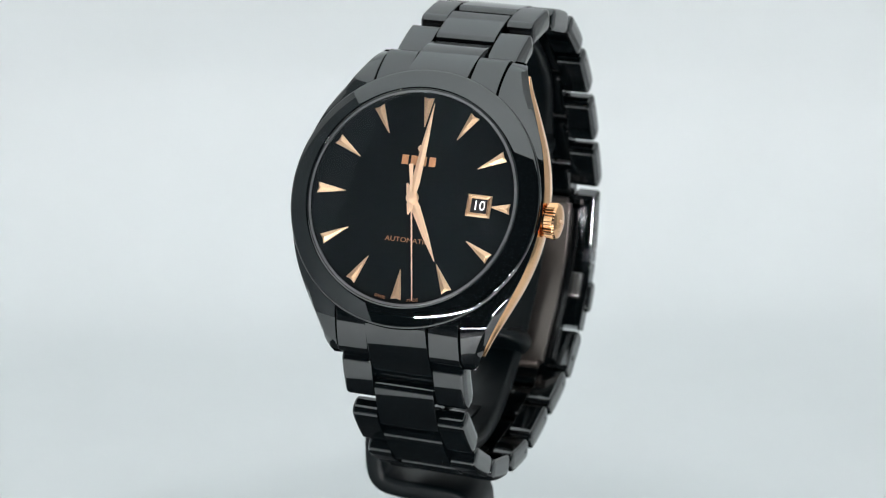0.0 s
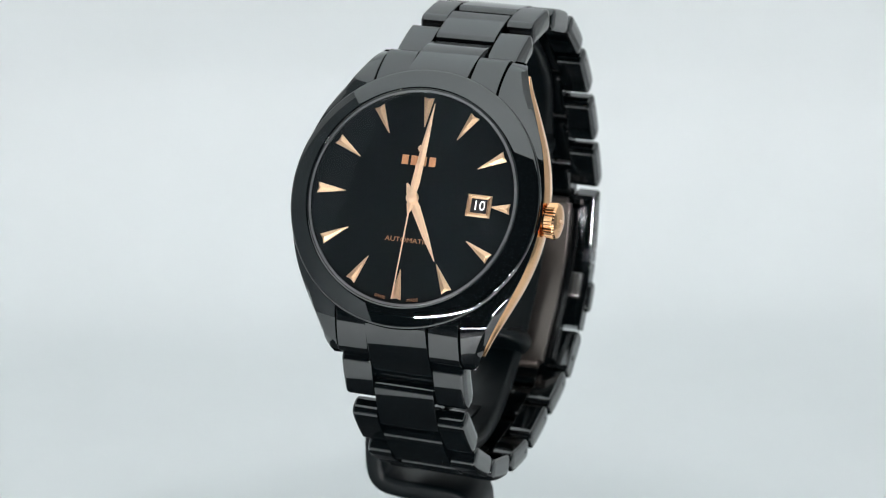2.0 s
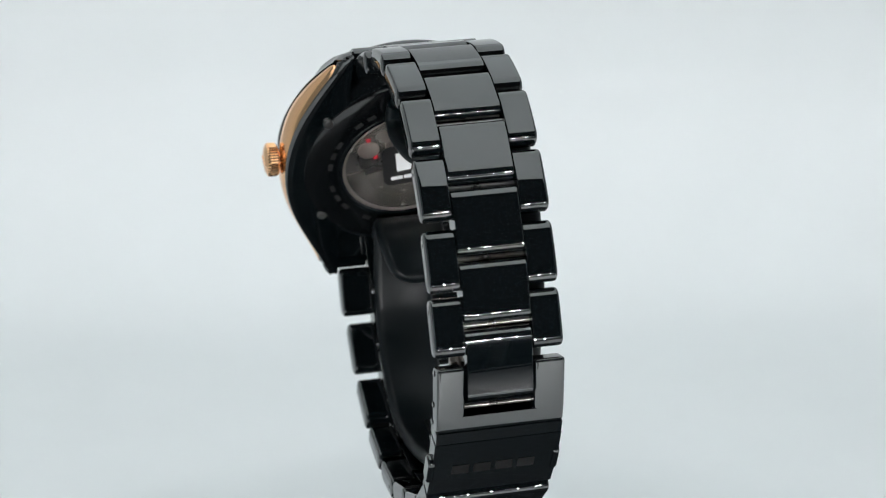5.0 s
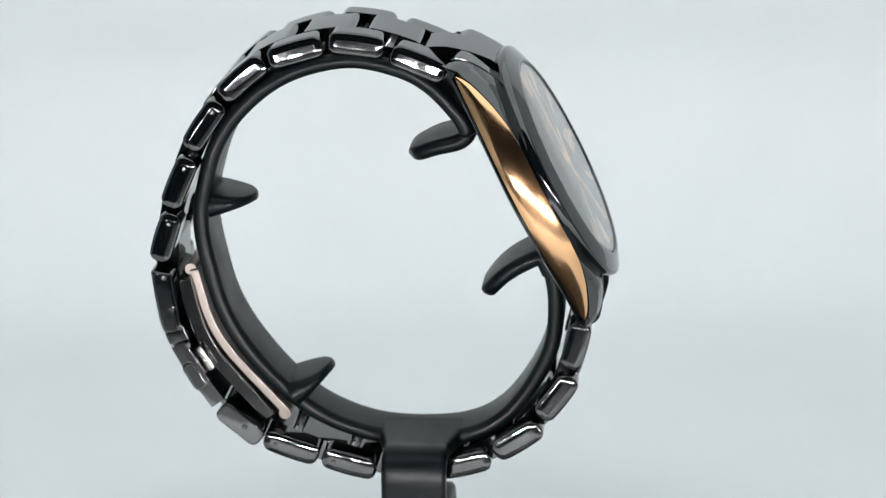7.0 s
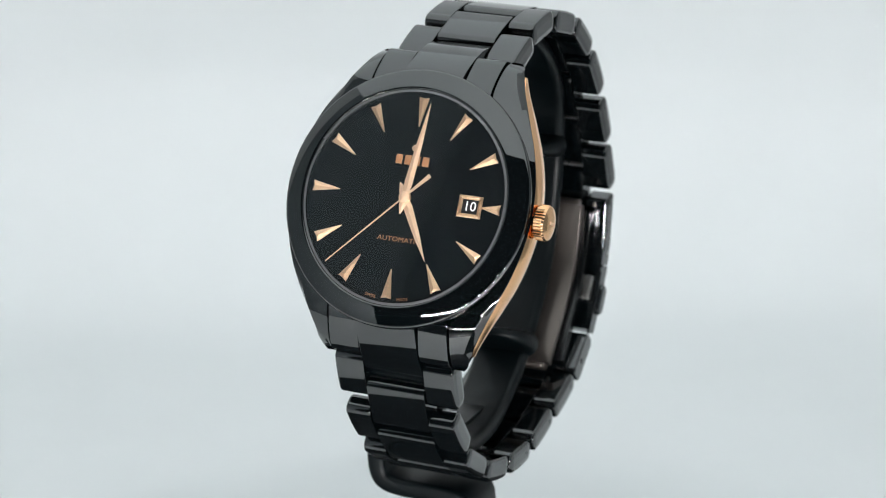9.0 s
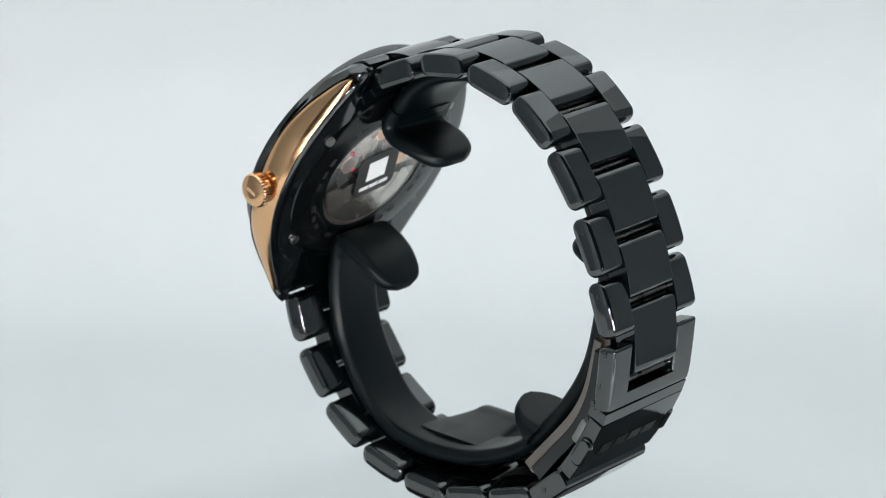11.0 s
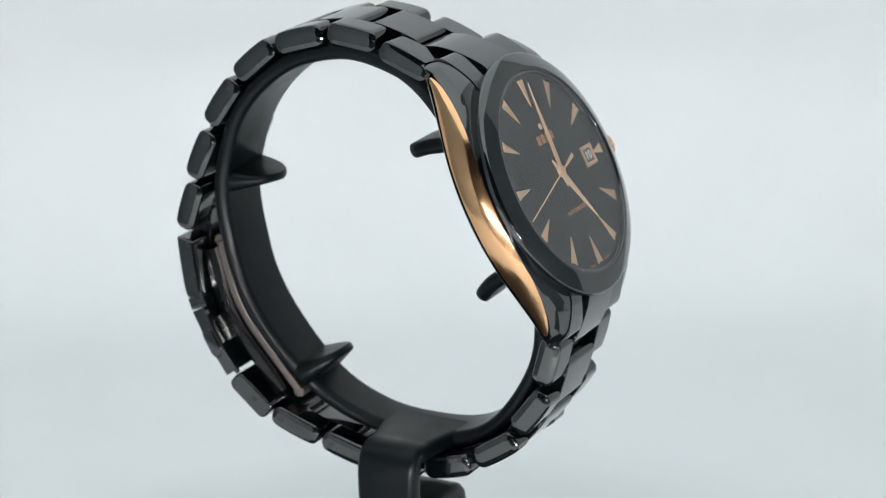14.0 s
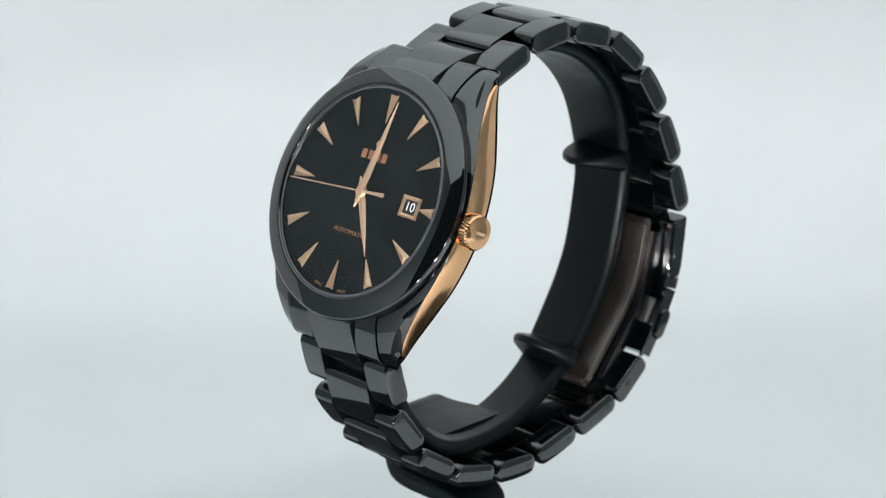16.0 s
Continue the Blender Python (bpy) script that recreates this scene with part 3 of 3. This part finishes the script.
def clasp_head():
    """The forked head of the clasp: two cheeks beside the last link, joined below it."""
    line = [(48.1, -2.3), (47.65, -6.4), (47.05, -10.6), (46.75, -12.0), (46.3, -13.35)]
    bm = bmesh.new()
    cols = (-10.1, -5.35, 5.35, 9.65)
    rows = []
    for inward in (0.0, 3.7):
        rows.append([[bm.verts.new((x, y - inward * 0.97, z - inward * 0.16)) for x in cols] for y, z in line])
    cells = {(i, j) for i in range(len(line) - 1) for j in range(3) if j != 1 or i >= 2}
    top, low = rows
    for i, j in cells:
        bm.faces.new((top[i][j], top[i][j + 1], top[i + 1][j + 1], top[i + 1][j]))
        bm.faces.new((low[i][j], low[i + 1][j], low[i + 1][j + 1], low[i][j + 1]))
        for (di, dj), (p, q) in (((-1, 0), ((0, 0), (0, 1))), ((1, 0), ((1, 1), (1, 0))), ((0, -1), ((1, 0), (0, 0))), ((0, 1), ((0, 1), (1, 1)))):
            if (i + di, j + dj) not in cells:
                bm.faces.new((top[i + p[0]][j + p[1]], low[i + p[0]][j + p[1]], low[i + q[0]][j + q[1]], top[i + q[0]][j + q[1]]))
    bmesh.ops.recalc_face_normals(bm, faces=bm.faces[:])
    bmesh.ops.dissolve_limit(bm, angle_limit=radians(1), verts=bm.verts[:], edges=bm.edges[:])
    sharp = [e for e in bm.edges if len(e.link_faces) == 2 and e.calc_face_angle(0) > 0.8]
    bmesh.ops.bevel(bm, geom=sharp, offset=0.6, segments=4, affect="EDGES", profile=0.5)
    return bm


part("clasp_head", clasp_head(), CERAMIC, watch, "forked black ceramic head of the clasp", CLASP)
part("clasp_bridge", plate([(46.1, -13.5), (45.3, -15.5)], -10.1, 9.65, 3.3), CERAMIC, watch, "", CLASP)
cover = part("clasp_cover", plate([(45.2, -15.7), (43.4, -19.2), (41.0, -23.0), (38.6, -26.4)], -10.2, 9.75, 2.7), CERAMIC, watch, CLASP_LABEL, CLASP)
for k in range(4):
    a = Vector((42.2, -21.1))
    m = Matrix(((-1, 0, 0, (5.2 - 3.45 * k) * MM), (0, 0.545, 0.838, 42.25 * MM), (0, 0.838, -0.545, -21.2 * MM), (0, 0, 0, 1)))
    part("mark_block", box(-1.35, 1.35, -1.1, 1.1, -0.02, 0.015, 0), FAINT_MARK, cover, "", m)
part("clasp_tail", slab(round_rect(8.8, 3.6, 1.3, 5), -10.1, 9.65, 0.35, 3), CERAMIC, watch, "", CLASP @ along((37.3, -26.6), (30.6, -32.2)))
for side in (1, -1):
    for y, z in ((45.8, -3.6), (44.6, -9.0), (43.4, -12.2), (42.2, -15.3), (36.6, -25.2), (33.2, -29.8)):
        part("pin", lathe([(0, 0.12), (0.42, 0.1), (0.5, 0.0), (0.5, -0.3), (0, -0.3)], 14), PIN_STEEL, watch, "", CLASP @ pose((side * 9.9 - 0.22) * MM, y * MM, z * MM, 0, 90 * side, 0))
    part("push_button", slab(round_rect(5.6, 2.6, 1.25, 6), *sorted((side * 9.3, side * 10.4)), 0.5, 4), CERAMIC, watch, "rounded black clasp button", CLASP @ along((42.6, -18.6), (40.0, -23.0)))
    part("spring_block", slab(round_rect(4.6, 1.4, 0.5, 3), *sorted((side * 6.2, side * 8.8)), 0.25, 2), STEEL_DARK, watch, "dark steel spring block", CLASP @ along((41.2, -15.8), (38.4, -20.6)))
line = spline([(y, z, 0) for y, z in BLADE_IN], 6)
for side in (1, -1):
    part("clasp_blade", plate([(p.x, p.y) for p in line], *sorted((side * 0.3, side * 6.2)), 1.5), BLADE_STEEL, watch, "curved steel folding blade", CLASP)
liner = spline([(y, z, 0) for y, z in CLASP_LINER], 6)
part("clasp_frame", plate([(p.x, p.y) for p in liner], -7.4, 7.4, 2.4), BACK_BLACK, watch, "black inner frame of the clasp", CLASP)
for y, z in (BLADE_IN[0], BLADE_IN[-1]):
    part("clasp_hinge", lathe([(0, -5.2), (1.0, -5.2), (1.05, -5.0), (1.05, 5.0), (1.0, 5.2), (0, 5.2)], 18), BLADE_STEEL, watch, "", CLASP @ pose(0, y * MM, z * MM, 0, 90, 0))

# ---- the stand ----
stand = tagged(new("watch_stand"), "matte black plastic C-shaped watch stand on a foot", "stand")
SX = 0.6
RING = [(-5.2, 21.0), (-3.4, 24.5), (1.2, 29.4), (6.6, 32.2), (14.6, 33.5), (23.8, 31.2), (30.9, 26.3), (36.0, 19.6), (38.7, 11.3), (39.4, 5.2), (38.4, -1.7), (36.0, -10.4),
        (31.0, -18.7), (23.1, -27.2), (14.4, -31.8), (5.9, -33.4), (-3.6, -32.8), (-10.3, -29.3), (-15.4, -22.7), (-18.4, -15.8), (-19.0, -8.4), (-18.2, -2.9), (-17.0, -0.3)]
ring_path = spline([(y, z, 0) for y, z in RING], 6)
# how far the ring reaches to its two sides, along its way
RING_LOW = [(0.0, -5.4), (0.05, -6.4), (0.5, -6.2), (0.6, -4.2), (0.74, -2.4), (1.0, -2.8)]
RING_HIGH = [(0.0, 6.6), (0.05, 7.6), (0.28, 7.4), (0.4, 5.9), (0.6, 5.6), (0.74, 7.6), (1.0, 7.7)]
part("ring", band(ring_path, lambda s: swell(s, RING_HIGH) - swell(s, RING_LOW), 2.7, lambda s: (swell(s, RING_HIGH) + swell(s, RING_LOW)) / 2, 1.3, 5), PLASTIC, stand, "", STILL_POSE, 60)
for pts, w, xm in (([(-3.0, 24.8), (-5.0, 22.0), (-3.6, 19.8), (0.4, 18.6), (3.4, 17.3), (5.2, 16.5)], 13.2, 1.5), ([(-18.1, -3.0), (-16.6, -0.5), (-13.5, -1.6), (-10.4, -3.8), (-8.1, -6.4), (-7.0, -8.0)], 11.8, 2.2)):
    path = spline([(y, z, 0) for y, z in pts], 6)
    part("prong", band(path, lambda s, w=w: w * math.sqrt(max(0.06, 1 - max(0.0, (s - 0.35) / 0.655) ** 2.4)), lambda s: (2.9 - 0.4 * s) * math.sqrt(max(0.04, 1 - max(0.0, (s - 0.78) / 0.221) ** 2.5)), xm, None, 5), PLASTIC, stand, "rounded tongue that carries the watch", STILL_POSE, 60)
for a, b in (((38.4, 8.3), (30.9, 8.8)), ((25.2, -25.0), (19.0, -20.9))):
    A, B = Vector(a), Vector(b)
    path = [A.lerp(B, k / 12) for k in range(13)]
    part("fin", band(path, lambda s: 12.6 * math.sqrt(max(0.04, 1 - s ** 2.2)), lambda s: 3.4 * (1 - s) ** 1.5 + 1.3, SX, None, 5), PLASTIC, stand, "small rounded fin", STILL_POSE, 60)


def arm_body():
    """The strap that leaves the ring sideways, turns down and comes back under it."""
    line = spline([(3.0, -33.2, 0), (-3.5, -33.2, 0), (-8.0, -33.1, 0), (-10.6, -33.0, 0), (-12.1, -33.8, 0), (-12.8, -35.6, 0), (-12.9, -38.0, 0), (-12.7, -41.5, 0), (-11.5, -43.6, 0), (-8.5, -44.3, 0), (-3.5, -44.4, 0), (1.4, -44.6, 0), (3.4, -45.6, 0),
                   (4.0, -48.0, 0), (4.0, -62.0, 0), (4.0, -88.5, 0)], 5)
    secs = []
    for i, p in enumerate(line):
        d = (line[min(i + 1, len(line) - 1)] - line[max(i - 1, 0)]).normalized()
        out = Vector((-d.y, d.x))
        secs.append([(p.x + out.x * b, 4.0 + a, p.y + out.y * b) for a, b in round_rect(10.8 + 7.0 * max(0.0, 1 - i / 12) ** 2, 3.3, 1.0, 4)])
    return loft(secs)


part("arm", arm_body(), PLASTIC, stand, "bent plastic arm", STILL_POSE, 50)
part("base", lathe([(0, -92.0), (30, -92.0), (31, -91.2), (31, -89.4), (30, -88.6), (0, -88.4)], 64), PLASTIC, stand, "round black foot plate")


# ---- the turntable ----
turntable = tagged(new("turntable"), "round black turntable plate under the stand", "turntable")
part("plate", lathe([(0, -92.2), (91, -92.2), (92, -92.8), (92, -95.5), (91, -96.0), (0, -96.0)], 96), TURNTABLE, turntable)
part("drive_base", lathe([(0, -96.1), (70, -96.1), (72, -96.6), (72, -99.2), (71, -99.8), (0, -99.8)], 64), TURNTABLE, turntable)


# ---- what moves ----


def turn_at(t):
    """How far the turntable has turned, in degrees."""
    if t <= 2.1:
        return 21.37
    if t < 3.05:
        return lerp(t, [(2.1, 21.37), (2.2, 22.1), (2.3, 24.5), (2.4, 28.5), (2.5, 32.9), (2.6, 37.6), (2.8, 47.3), (3.0, 57.7), (3.1, 63.0)])
    return 362.9047 + 54.538 * (t - 8.6)


def motions():
    times = [0.0, 1.0, 2.0, 2.1, 2.2, 2.3, 2.4, 2.5, 2.6, 2.8] + [3.0 + 0.5 * k for k in range(27)]
    rows = [(t, pose(0, 0, 0, 0, 0, -turn_at(t))) for t in times]
    walk(watch, rows)
    walk(stand, rows)
    walk(turntable, rows)
    steps = [float(k) for k in range(17)]
    walk(second_hand, [(t, at_face(turn=169.8 + 6.0 * t)) for t in steps])
    walk(minute_hand, [(t, at_face(turn=4.4 + 0.1 * t)) for t in (0.0, 16.0)])


motions()
